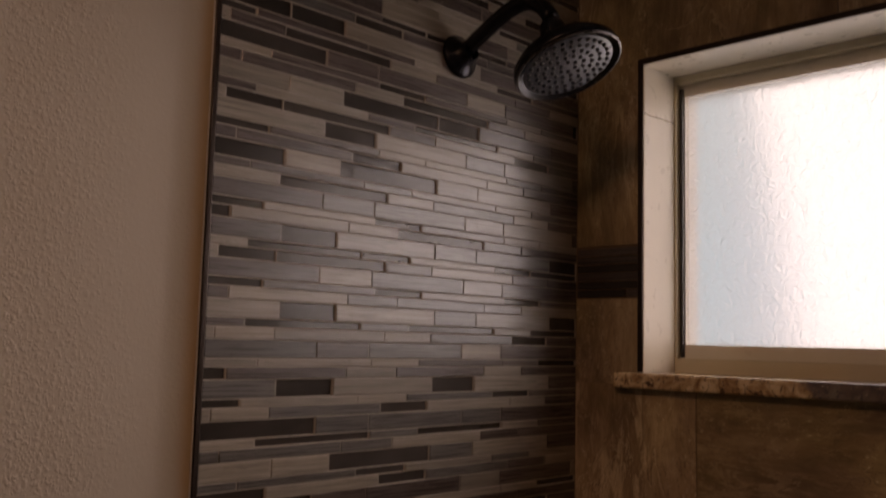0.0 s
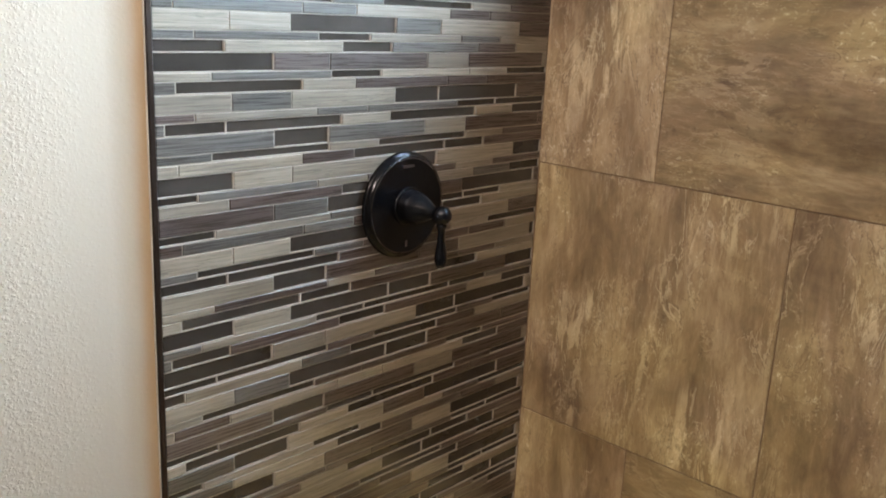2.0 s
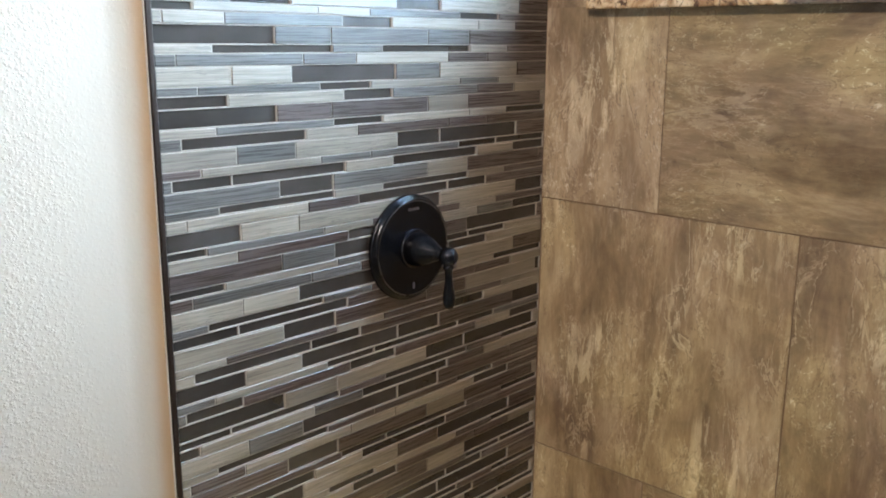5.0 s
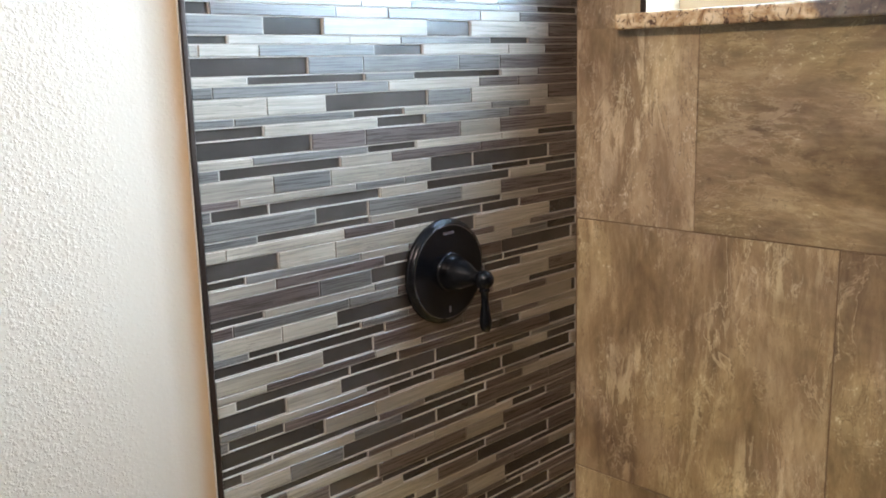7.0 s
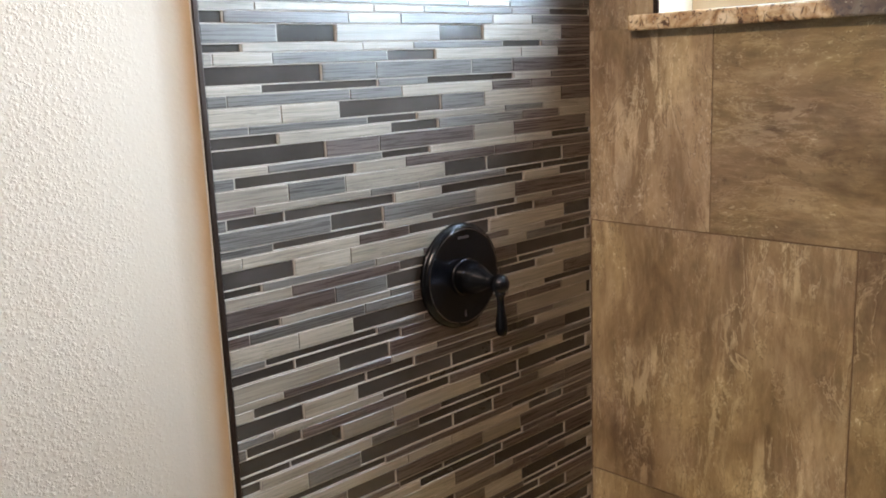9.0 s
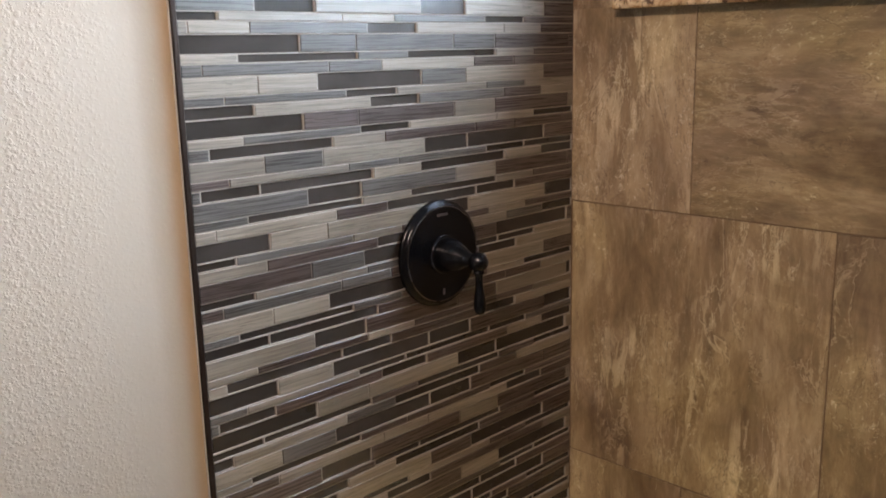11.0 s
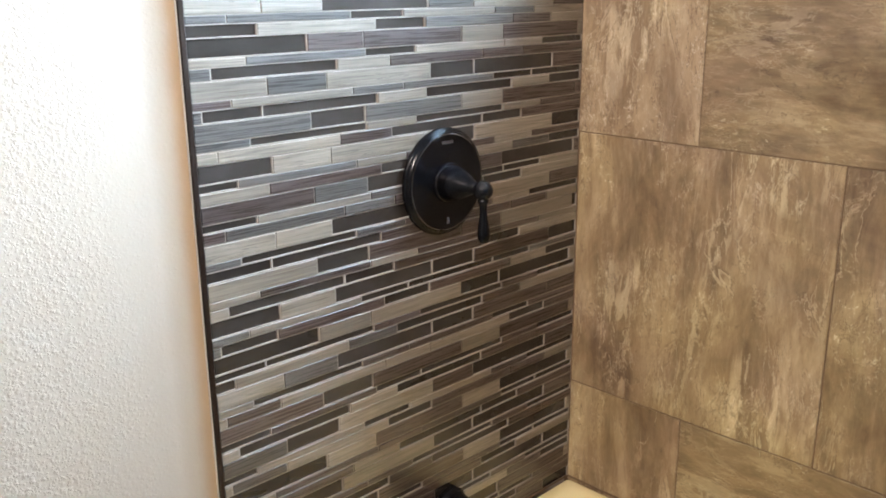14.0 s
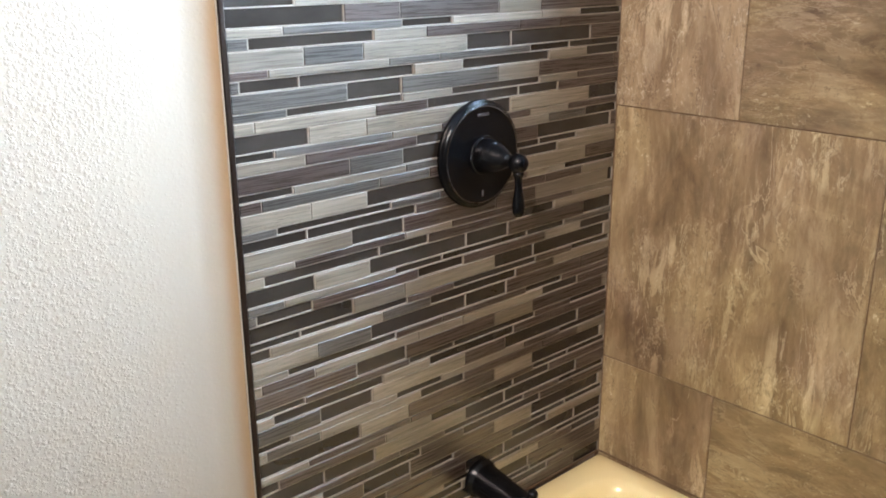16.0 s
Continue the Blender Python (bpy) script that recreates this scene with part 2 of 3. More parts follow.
enamel = make_plain("almond_tub_enamel", (0.90, 0.79, 0.48), 0.13, 0.5, 0.05)
reveal_tile = make_plain("cream_reveal_tile", (0.78, 0.71, 0.60), 0.30, 0.0, 0.16)
vinyl = make_plain("almond_window_vinyl", (0.60, 0.53, 0.40), 0.35, 0.0, 0.12)
sash_vinyl = make_plain("pale_sash_vinyl", (0.72, 0.68, 0.60), 0.30, 0.0, 0.08)
gasket = make_plain("black_gasket", (0.018, 0.017, 0.018), 0.5)
spray_face = make_plain("grey_spray_face", (0.050, 0.058, 0.072), 0.3)
rubber = make_plain("dark_rubber", (0.02, 0.02, 0.022), 0.6)
faded_print = make_plain("faded_print", (0.030, 0.021, 0.021), 0.8)
floor_mat = make_plain("floor_vinyl", (0.32, 0.25, 0.18), 0.4, 0.0, 0.3)


def make_granite():
    m = Mat("mottled_granite", 0.16)
    w = m.where()
    base = m.ramp(m.noise(w, 34, 5, 0.6, 0.8), ((0.34, (0.20, 0.105, 0.055)), (0.46, (0.42, 0.28, 0.16)), (0.60, (0.66, 0.53, 0.36)), (0.72, (0.76, 0.67, 0.52))))
    dark = m.ramp(m.noise(m.where((1.4, 1, 1)), 62, 5, 0.7, 1.8), ((0.55, 0.0), (0.60, 0.9)))
    c = m.mix(dark, base, (0.06, 0.035, 0.03))
    sep = m.n("ShaderNodeSeparateXYZ")
    m.link(m.n("ShaderNodeNewGeometry").outputs["Position"], sep.inputs[0])
    run = m.math("ADD", sep.outputs[0], m.math("MULTIPLY", m.noise(w, 26, 4), 0.10))
    c = m.mix(m.ramp(run, ((0.455, 0.0), (0.478, 0.85))), c, (0.085, 0.078, 0.095))
    specks = m.ramp(m.noise(w, 240, 3), ((0.66, 0.0), (0.70, 0.6)))
    m.colour(m.mix(specks, c, (0.62, 0.58, 0.52)))
    m.b.inputs["Coat Weight"].default_value = 0.3
    return m.m


granite = make_granite()


def make_frosted():
    m = Mat("frosted_glass", 0.42)
    m.colour((0.93, 0.97, 1.0))
    m.b.inputs["Transmission Weight"].default_value = 1.0
    m.b.inputs["IOR"].default_value = 1.3
    m.bump(m.noise(m.where(), 80, 4, 0.6, 0.8), 1.0, 0.005)
    return m.m


frosted = make_frosted()


# ---- mesh helpers ----
def empty(name, place=(0, 0, 0)):
    ob = new(name)
    ob.empty_display_size = 0.05
    ob.location = place
    return ob


def part(name, bm, material, parent=None, label="", smooth=False):
    """Links a bmesh as one mesh object under a thing or under a part."""
    me = bpy.data.meshes.new(name)
    bmesh.ops.recalc_face_normals(bm, faces=bm.faces)
    if smooth:
        for f in bm.faces:
            f.smooth = True
    bm.to_mesh(me)
    bm.free()
    for m in material if isinstance(material, (list, tuple)) else [material]:
        me.materials.append(m)
    ob = new(name, me)
    if parent is not None:
        ob.parent = parent
        ob.matrix_parent_inverse = Matrix.Translation(parent.matrix_world.translation if parent.parent else parent.location).inverted()
    return tagged(ob, label)


def box(lo, hi, bevel=0.0, bm=None, segments=1):
    own = bmesh.new()
    lo, hi = Vector(lo), Vector(hi)
    bmesh.ops.create_cube(own, size=1, matrix=Matrix.LocRotScale((lo + hi) / 2, None, hi - lo))
    if bevel:
        bmesh.ops.bevel(own, geom=own.edges[:], offset=bevel, segments=segments, affect="EDGES", profile=0.5)
    if bm is None:
        return own
    me = bpy.data.meshes.new("piece")
    own.to_mesh(me)
    own.free()
    bm.from_mesh(me)
    bpy.data.meshes.remove(me)
    return bm


def lathe(profile, turn=Matrix(), n=40, bm=None):
    """A turned form about its x axis from (along, radius) pairs, then put in place."""
    bm = bm or bmesh.new()
    rings = []
    for a, r in profile:
        if r < 1e-6:
            rings.append([bm.verts.new(turn @ Vector((a, 0, 0)))])
        else:
            rings.append([bm.verts.new(turn @ Vector((a, r * math.cos(2 * math.pi * i / n), r * math.sin(2 * math.pi * i / n)))) for i in range(n)])
    for p, q in zip(rings, rings[1:]):
        for i in range(n):
            j = (i + 1) % n
            if len(p) == 1 and len(q) == 1:
                continue
            if len(p) == 1:
                bm.faces.new((p[0], q[i], q[j]))
            elif len(q) == 1:
                bm.faces.new((p[i], q[0], p[j]))
            else:
                bm.faces.new((p[i], q[i], q[j], p[j]))
    return bm


def tube(points, radii, n=20):
    """A round bar through points, with a radius at each."""
    pts = [Vector(p) for p in points]
    bm = bmesh.new()
    rings = []
    side = Vector((0, 1, 0))
    for i, p in enumerate(pts):
        d = (pts[min(i + 1, len(pts) - 1)] - pts[max(i - 1, 0)]).normalized()
        u = (side - d * side.dot(d)).normalized()
        v = d.cross(u)
        rings.append([bm.verts.new(p + radii[i] * (u * math.cos(2 * math.pi * k / n) + v * math.sin(2 * math.pi * k / n))) for k in range(n)])
    for a, b in zip(rings, rings[1:]):
        for k in range(n):
            bm.faces.new((a[k], b[k], b[(k + 1) % n], a[(k + 1) % n]))
    bm.faces.new(rings[0])
    bm.faces.new(rings[-1])
    return bm


def along(place, way):
    """A pose whose x axis points along way."""
    return Matrix.Translation(place) @ Vector(way).to_track_quat("X", "Z").to_matrix().to_4x4()


# ---- the plan, in metres: the corner of the two tiled walls is the z axis ----
TUB_Z, CEIL = 0.45, 2.44
EDGE = -0.7205            # where the strip mosaic meets its metal trim
ROOM_X, ROOM_Y = 2.3, -2.9
WIN_L, WIN_R, WIN_B, WIN_T = 0.134, 1.06, 1.445, 1.9565
DEEP = 0.097              # from the tile face to the window frame

floor = tagged(part("floor", box((-0.2, ROOM_Y - 0.1, -0.08), (ROOM_X + 0.1, 0.3, 0.0)), floor_mat), "plain brown bathroom floor", "floor", kind="structure")
tagged(part("ceiling", box((-0.2, ROOM_Y - 0.1, CEIL), (ROOM_X + 0.1, 0.3, CEIL + 0.1)), ceiling_paint), "plain white bathroom ceiling", "ceiling", kind="structure")
tagged(part("wall_south", box((-0.2, ROOM_Y - 0.1, 0), (ROOM_X + 0.1, ROOM_Y, CEIL)), plain_wall), "plain painted bathroom wall", "wall", kind="structure")
tagged(part("wall_east", box((ROOM_X, ROOM_Y, 0), (ROOM_X + 0.1, 0.3, CEIL)), plain_wall), "plain painted bathroom wall", "wall", kind="structure")


def plaster_wall():
    """White wall beside the shower; its plaster feathers up to the metal trim."""
    bm = bmesh.new()
    prof = [(-0.012, ROOM_Y), (-0.012, -0.80), (-0.012, -0.772)]
    for i in range(1, 11):
        s = i / 10
        prof.append((-0.012 + 0.0105 * s ** 2.0, -0.772 + 0.042 * s))
    lo = [bm.verts.new((x, y, 0)) for x, y in prof]
    hi = [bm.verts.new((x, y, CEIL)) for x, y in prof]
    for i in range(len(prof) - 1):
        bm.faces.new((lo[i], lo[i + 1], hi[i + 1], hi[i])).smooth = True
    box((-0.15, ROOM_Y, 0), (-0.013, -0.7301, CEIL), 0, bm)
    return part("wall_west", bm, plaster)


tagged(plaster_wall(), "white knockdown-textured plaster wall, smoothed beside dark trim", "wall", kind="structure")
trim = part("trim", box((-0.03, -0.7282, 0.0), (0.0022, EDGE, CEIL), 0.0016, segments=3), trim_metal)
tagged(trim, "dark bronze metal edge trim beside the strip mosaic", "trim", kind="structure")
part("caulk_line", box((-0.03, -0.7300, 0.0), (0.0006, -0.7283, CEIL), 0.0005), caulk_white, trim, "thin pale caulk line")

# wall behind the mosaic
mosaic_wall = part("wall_mosaic", box((-0.15, -0.7195, 0), (-0.0092, 0.3, CEIL)), mosaic_grout)
tagged(mosaic_wall, "shower wall of grey, white and brown stone and glass strips", "wall", kind="structure")


# ---- window wall ----
def frame_boxes(x0, x1, z0, z1, hole, y0, y1, bm=None):
    """A slab in the window wall's plane with the hole left out: up to four blocks."""
    bm = bm or bmesh.new()
    hx0, hx1, hz0, hz1 = hole
    if x1 <= hx0 or x0 >= hx1 or z1 <= hz0 or z0 >= hz1:
        return box((x0, y0, z0), (x1, y1, z1), 0, bm)
    if z0 < hz0:
        box((x0, y0, z0), (x1, y1, hz0), 0, bm)
    if z1 > hz1:
        box((x0, y0, hz1), (x1, y1, z1), 0, bm)
    a, b = max(z0, hz0), min(z1, hz1)
    if x0 < hx0:
        box((x0, y0, a), (hx0, y1, b), 0, bm)
    if x1 > hx1:
        box((hx1, y0, a), (x1, y1, b), 0, bm)
    return bm


HOLE = (WIN_L - 0.008, WIN_R + 0.008, WIN_B - 0.020, WIN_T + 0.008)
window_wall = part("wall_north", frame_boxes(-0.0092, ROOM_X, 0, CEIL, HOLE, 0.0022, 0.16), tile_grout)
tagged(window_wall, "shower wall of large brown travertine-look tiles round a window", "wall", kind="structure")

# ---- bathtub ----
def ring(x0, x1, y0, y1, r, z, n=14):
    pts = []
    for cx, cy, a0 in ((x1 - r, y1 - r, 0), (x0 + r, y1 - r, 90), (x0 + r, y0 + r, 180), (x1 - r, y0 + r, 270)):
        for i in range(n + 1):
            a = radians(a0 + 90 * i / n)
            pts.append((cx + r * math.cos(a), cy + r * math.sin(a), z))
    return pts


def bathtub():
    tub = tagged(empty("bathtub", (0.76, -0.38, 0)), "almond enamelled bathtub set below the tiled shower walls", "bathtub")
    loops = [ring(0.004, 1.53, -0.76, -0.004, 0.006, 0.0), ring(0.004, 1.53, -0.76, -0.004, 0.006, TUB_Z - 0.014),
             ring(0.006, 1.528, -0.758, -0.006, 0.006, TUB_Z - 0.004), ring(0.012, 1.52, -0.75, -0.012, 0.008, TUB_Z),
             ring(0.056, 1.46, -0.675, -0.046, 0.060, TUB_Z + 0.001), ring(0.062, 1.452, -0.668, -0.052, 0.062, TUB_Z - 0.003),
             ring(0.069, 1.44, -0.66, -0.059, 0.066, TUB_Z - 0.014), ring(0.077, 1.42, -0.652, -0.066, 0.072, TUB_Z - 0.045),
             ring(0.115, 1.30, -0.62, -0.105, 0.11, 0.18), ring(0.15, 1.24, -0.59, -0.14, 0.13, 0.11), ring(0.22, 1.15, -0.53, -0.20, 0.14, 0.095)]
    bm = bmesh.new()
    vs = [[bm.verts.new(p) for p in l] for l in loops]
    for a, b in zip(vs, vs[1:]):
        for i in range(len(a)):
            bm.faces.new((a[i], a[(i + 1) % len(a)], b[(i + 1) % len(a)], b[i]))
    bm.faces.new(vs[0])
    bm.faces.new(vs[-1])
    part("shell", bm, enamel, tub, smooth=True)
    part("drain", lathe([(0, 0.028), (0.004, 0.026), (0.004, 0.0)], along((0.28, -0.365, 0.096), (0, 0, 1))), bronze, tub, "dark bronze drain")
    return tub


bathtub()

# ---- window ----
def make_sky_glow():
    m = Mat("pale_sky", 1.0)
    m.colour((0.0, 0.0, 0.0))
    glow = m.ramp(m.noise(m.where(), 1.2, 3), ((0.3, (0.34, 0.62, 0.90)), (0.7, (0.56, 0.80, 1.0))))
    sep = m.n("ShaderNodeSeparateXYZ")
    m.link(m.n("ShaderNodeNewGeometry").outputs["Position"], sep.inputs[0])
    shade = m.ramp(m.math("ADD", m.math("MULTIPLY", sep.outputs[0], 0.5), 0.75), ((0.42, (0.28, 0.45, 0.44)), (0.64, (1.0, 1.0, 1.0))))
    m.link(m.mix(1.0, glow, shade, "MULTIPLY"), m.b.inputs["Emission Color"])
    m.b.inputs["Emission Strength"].default_value = 42.0
    return m.m


tagged(part("backdrop", box((-1.5, 1.4, 0.2), (3.0, 1.42, 3.6)), make_sky_glow()), "pale bright sky outside the window", "sky", kind="structure")


def window():
    win = tagged(empty("window_1", (WIN_L, DEEP, WIN_B)), "bright frosted window in an almond vinyl frame", "window", kind="structure")
    y0, y1 = DEEP, DEEP + 0.06
    part("window_frame", frame_boxes(WIN_L, WIN_R, WIN_B, WIN_T, (WIN_L + 0.004, WIN_R - 0.010, WIN_B + 0.024, WIN_T - 0.012), y0, y1), vinyl, win)
    sash = (WIN_L + 0.0135, WIN_R - 0.03, WIN_B + 0.047, WIN_T - 0.034)
    part("sash", frame_boxes(WIN_L + 0.0042, WIN_R - 0.0102, WIN_B + 0.0242, WIN_T - 0.0122, sash, y0 + 0.014, y1 - 0.006), sash_vinyl, win)
    part("gasket", box((WIN_L + 0.0062, y0 + 0.008, WIN_B + 0.026), (WIN_L + 0.0118, y0 + 0.0136, WIN_T - 0.02)), gasket, win, "black rubber gasket")
    pane = part("pane", box((sash[0] - 0.004, y0 + 0.026, sash[2] - 0.004), (sash[1] + 0.004, y0 + 0.031, sash[3] + 0.004)), frosted, win, "frosted glass pane")
    pane.visible_shadow = False
    return win


window()

reveal = tagged(empty("window_reveal", (WIN_L, 0, WIN_B)), "cream tiled window reveal with a dark metal edge", "window reveal", kind="structure")
part("jamb_tile", box((WIN_L - 0.010, 0.001, WIN_B), (WIN_L, DEEP, 1.874), 0.0008), reveal_tile, reveal)
part("jamb_tile", box((WIN_L - 0.010, 0.001, 1.8755), (WIN_L, DEEP, WIN_T), 0.0008), reveal_tile, reveal)
part("jamb_tile", box((WIN_R, 0.001, WIN_B), (WIN_R + 0.010, DEEP, WIN_T), 0.0008), reveal_tile, reveal)
for a, b in ((WIN_L - 0.010, 0.5655), (0.567, WIN_R + 0.010)):
    part("header_tile", box((a, 0.001, WIN_T + 0.0005), (b, DEEP, WIN_T + 0.0105), 0.0008), reveal_tile, reveal)
for lo, hi in (((WIN_L - 0.0105, -0.0025, WIN_B + 0.001), (WIN_L - 0.0015, 0.012, WIN_T + 0.010)),
               ((WIN_R + 0.0015, -0.0025, WIN_B + 0.001), (WIN_R + 0.0105, 0.012, WIN_T + 0.010)),
               ((WIN_L - 0.0105, -0.0027, WIN_T + 0.0015), (WIN_R + 0.0105, 0.0122, WIN_T + 0.0105))):
    part("edge_trim", box(lo, hi, 0.001), trim_metal, reveal, "dark bronze edge trim")


def granite_sill():
    bm = box((0.092, -0.026, WIN_B - 0.0245), (WIN_R + 0.04, DEEP, WIN_B))
    front = [e for e in bm.edges if all(v.co.y < 0 for v in e.verts)] + [e for e in bm.edges if all(v.co.x < 0.1 for v in e.verts) and any(v.co.y > 0 for v in e.verts)]
    bmesh.ops.bevel(bm, geom=list(set(front)), offset=0.004, segments=3, affect="EDGES", profile=0.5)
    return part("window_sill", bm, granite)


tagged(granite_sill(), "mottled brown and cream granite window sill", "window sill", kind="structure")

# ---- shower fittings, oil-rubbed bronze ----
def shower_valve():
    c = (0.0, -0.3265, 1.0705)
    valve = tagged(empty("shower_valve", c), "oil-rubbed bronze shower valve with a round plate and lever", "shower valve")
    at = along(c, (1, 0, 0))
    r = 0.0795
    part("escutcheon", lathe([(0.0008, r - 0.003), (0.0008, r), (0.005, r), (0.0075, r - 0.0015), (0.0078, r - 0.004), (0.0105, r - 0.0048),
                              (0.0122, r - 0.007), (0.0126, r - 0.0095), (0.0118, r - 0.0120), (0.0124, 0.045), (0.0136, 0.031), (0.0136, 0.0)], at, 64), bronze, valve, smooth=True)
    part("worn_rim", lathe([(0.0119, r - 0.0072), (0.0129, r - 0.0084), (0.0129, r - 0.0092), (0.0120, r - 0.0100)], at, 64), bronze_edge, valve, "worn copper-toned rim", smooth=True)
    part("base_ring", lathe([(0.0130, 0.0292), (0.0165, 0.0292), (0.0185, 0.0272), (0.0185, 0.024), (0.0160, 0.022)], at, 48), bronze, valve, smooth=True)
    part("hub", lathe([(0.0140, 0.0256), (0.022, 0.0254), (0.031, 0.0242), (0.040, 0.0216), (0.048, 0.0180), (0.056, 0.0137), (0.063, 0.0104), (0.069, 0.0088), (0.075, 0.0084), (0.075, 0.0)], at, 40), bronze, valve, smooth=True)
    b = Vector((0.083, -0.3265, 1.0690))
    lever = part("lever", lathe([(0.006, 0.0052), (0.012, 0.0066), (0.014, 0.0080), (0.0165, 0.0080), (0.019, 0.0058), (0.030, 0.0052), (0.040, 0.0060), (0.052, 0.0082),
                                 (0.062, 0.0094), (0.070, 0.0088), (0.076, 0.0058), (0.078, 0.0)], along(b, (0.03, 0, -1)), 28), bronze, valve, smooth=True)
    part("ball", lathe([(-0.0145, 0.0), (-0.0135, 0.0055), (-0.0105, 0.0100), (-0.005, 0.0136), (0, 0.0145), (0.005, 0.0136), (0.0105, 0.0100), (0.0135, 0.0055), (0.0145, 0.0)],
                       along(b, (1, 0, 0)), 32), bronze, lever, smooth=True)
    part("print_mark", box((0.0118, -0.3375, 1.1275), (0.0127, -0.3155, 1.1315)), faded_print, valve, "small faded maker's mark")
    part("print_mark", box((0.0118, -0.3285, 1.0085), (0.0127, -0.3245, 1.0180)), faded_print, valve, "small faded mark")
    part("screw", lathe([(0.0118, 0.003), (0.0132, 0.0026), (0.0132, 0.0)], along((0, -0.286, 1.092), (1, 0, 0)), 14), bronze, valve)
    return valve


shower_valve()


def tub_spout():
    c = (0.0, -0.3190, 0.526)
    spout = tagged(empty("tub_spout", c), "oil-rubbed bronze tub spout with a diverter knob", "tub spout")
    way = (1, 0, -0.10)
    part("flange", lathe([(0.0008, 0.0325), (0.004, 0.0335), (0.010, 0.0325), (0.013, 0.0295), (0.016, 0.0285)], along(c, (1, 0, 0)), 44), bronze, spout, smooth=True)
    part("body", lathe([(0.0, 0.0290), (0.018, 0.0288), (0.040, 0.0276), (0.070, 0.0254), (0.100, 0.0232), (0.125, 0.0220), (0.134, 0.0205), (0.138, 0.0165), (0.136, 0.013), (0.12, 0.0)],
                       along((0.004, c[1], c[2]), way), 44), bronze, spout, smooth=True)
    part("diverter_knob", lathe([(0, 0.005), (0.010, 0.0045), (0.012, 0.0075), (0.019, 0.0085), (0.023, 0.0065), (0.024, 0.0)], along((0.120, c[1], c[2] + 0.006), (0, 0, 1)), 24), bronze, spout, smooth=True)
    return spout


tub_spout()


def shower_head():
    y = -0.309
    head = tagged(empty("overhead_shower", (0, y, 1.921)), "oil-rubbed bronze rain shower head on a curved arm", "shower head")
    part("flange", lathe([(0.0008, 0.034), (0.004, 0.0345), (0.008, 0.032), (0.013, 0.023), (0.022, 0.0165), (0.030, 0.0145)], along((0, y, 1.921), (1, 0, 0.15)), 40), bronze, head, smooth=True)
    pts, rad = [], []
    for i in range(29):
        s = i / 28
        x = 0.002 + 0.178 * s
        z = 1.921 + 0.095 * s - 0.078 * s ** 5.0
        pts.append((x, y, z))
        rad.append(0.0118)
    part("arm", tube(pts, rad), bronze, head, smooth=True)
    n = Vector((math.sin(radians(25)), 0, -math.cos(radians(25))))
    f = Vector((0.2095, y, 1.8640))
    at = along(f, n)
    part("ball_joint", lathe([(-0.082, 0.006), (-0.079, 0.013), (-0.072, 0.0175), (-0.060, 0.0195), (-0.050, 0.0185), (-0.044, 0.0185), (-0.036, 0.024)], at, 32), bronze, head, smooth=True)
    part("bell", lathe([(-0.040, 0.0), (-0.040, 0.022), (-0.036, 0.036), (-0.030, 0.052), (-0.022, 0.066), (-0.012, 0.0745), (-0.003, 0.0765), (0.0015, 0.0750), (0.0020, 0.0720),
                        (-0.0015, 0.0690), (-0.0015, 0.0)], at, 64), bronze, head, smooth=True)
    part("rim_line", lathe([(0.0012, 0.0755), (0.0026, 0.0742), (0.0026, 0.0730), (0.0012, 0.0722)], at, 64), bronze_edge, head, "worn pale rim", smooth=True)
    face = part("spray_face", lathe([(-0.0012, 0.0640), (-0.0002, 0.0625), (0.0004, 0.0), ], at, 56), spray_face, head, "grey spray face", smooth=True)
    first = None
    for k in range(1, 6):
        for i in range(6 * k):
            a, rr = 2 * math.pi * (i + 0.35 * (k % 2)) / (6 * k), 0.0565 * k / 5
            spot = at @ Matrix.Translation((0, rr * math.cos(a), rr * math.sin(a)))
            if first is None:
                first = lathe([(-0.001, 0.0034), (0.0022, 0.0028), (0.0030, 0.0)], Matrix(), 8)
                first = part("nozzle", first, rubber, face)
                first.matrix_parent_inverse = Matrix()
                first.matrix_basis = spot
            else:
                more = new("nozzle", first.data)
                more.parent, more.matrix_basis = face, spot
    return head


shower_head()

# ---- strip mosaic: three courses (tall, thin, middle), each a long and a short strip by turns ----
PITCH, LONG, SHORT, JOINT = 0.04825, 0.1820, 0.0895, 0.0018
TALL_Z = 1.3765
COURSES = (("tall", 0.0, 0.0209), ("thin", -0.0167, 0.0089), ("middle", -0.0295, 0.0131))
# where a short strip begins, for even and odd bands
SHORT_AT = {"tall": (-0.556, -0.619), "thin": (-0.463, -0.486), "middle": (-0.510, -0.4435)}
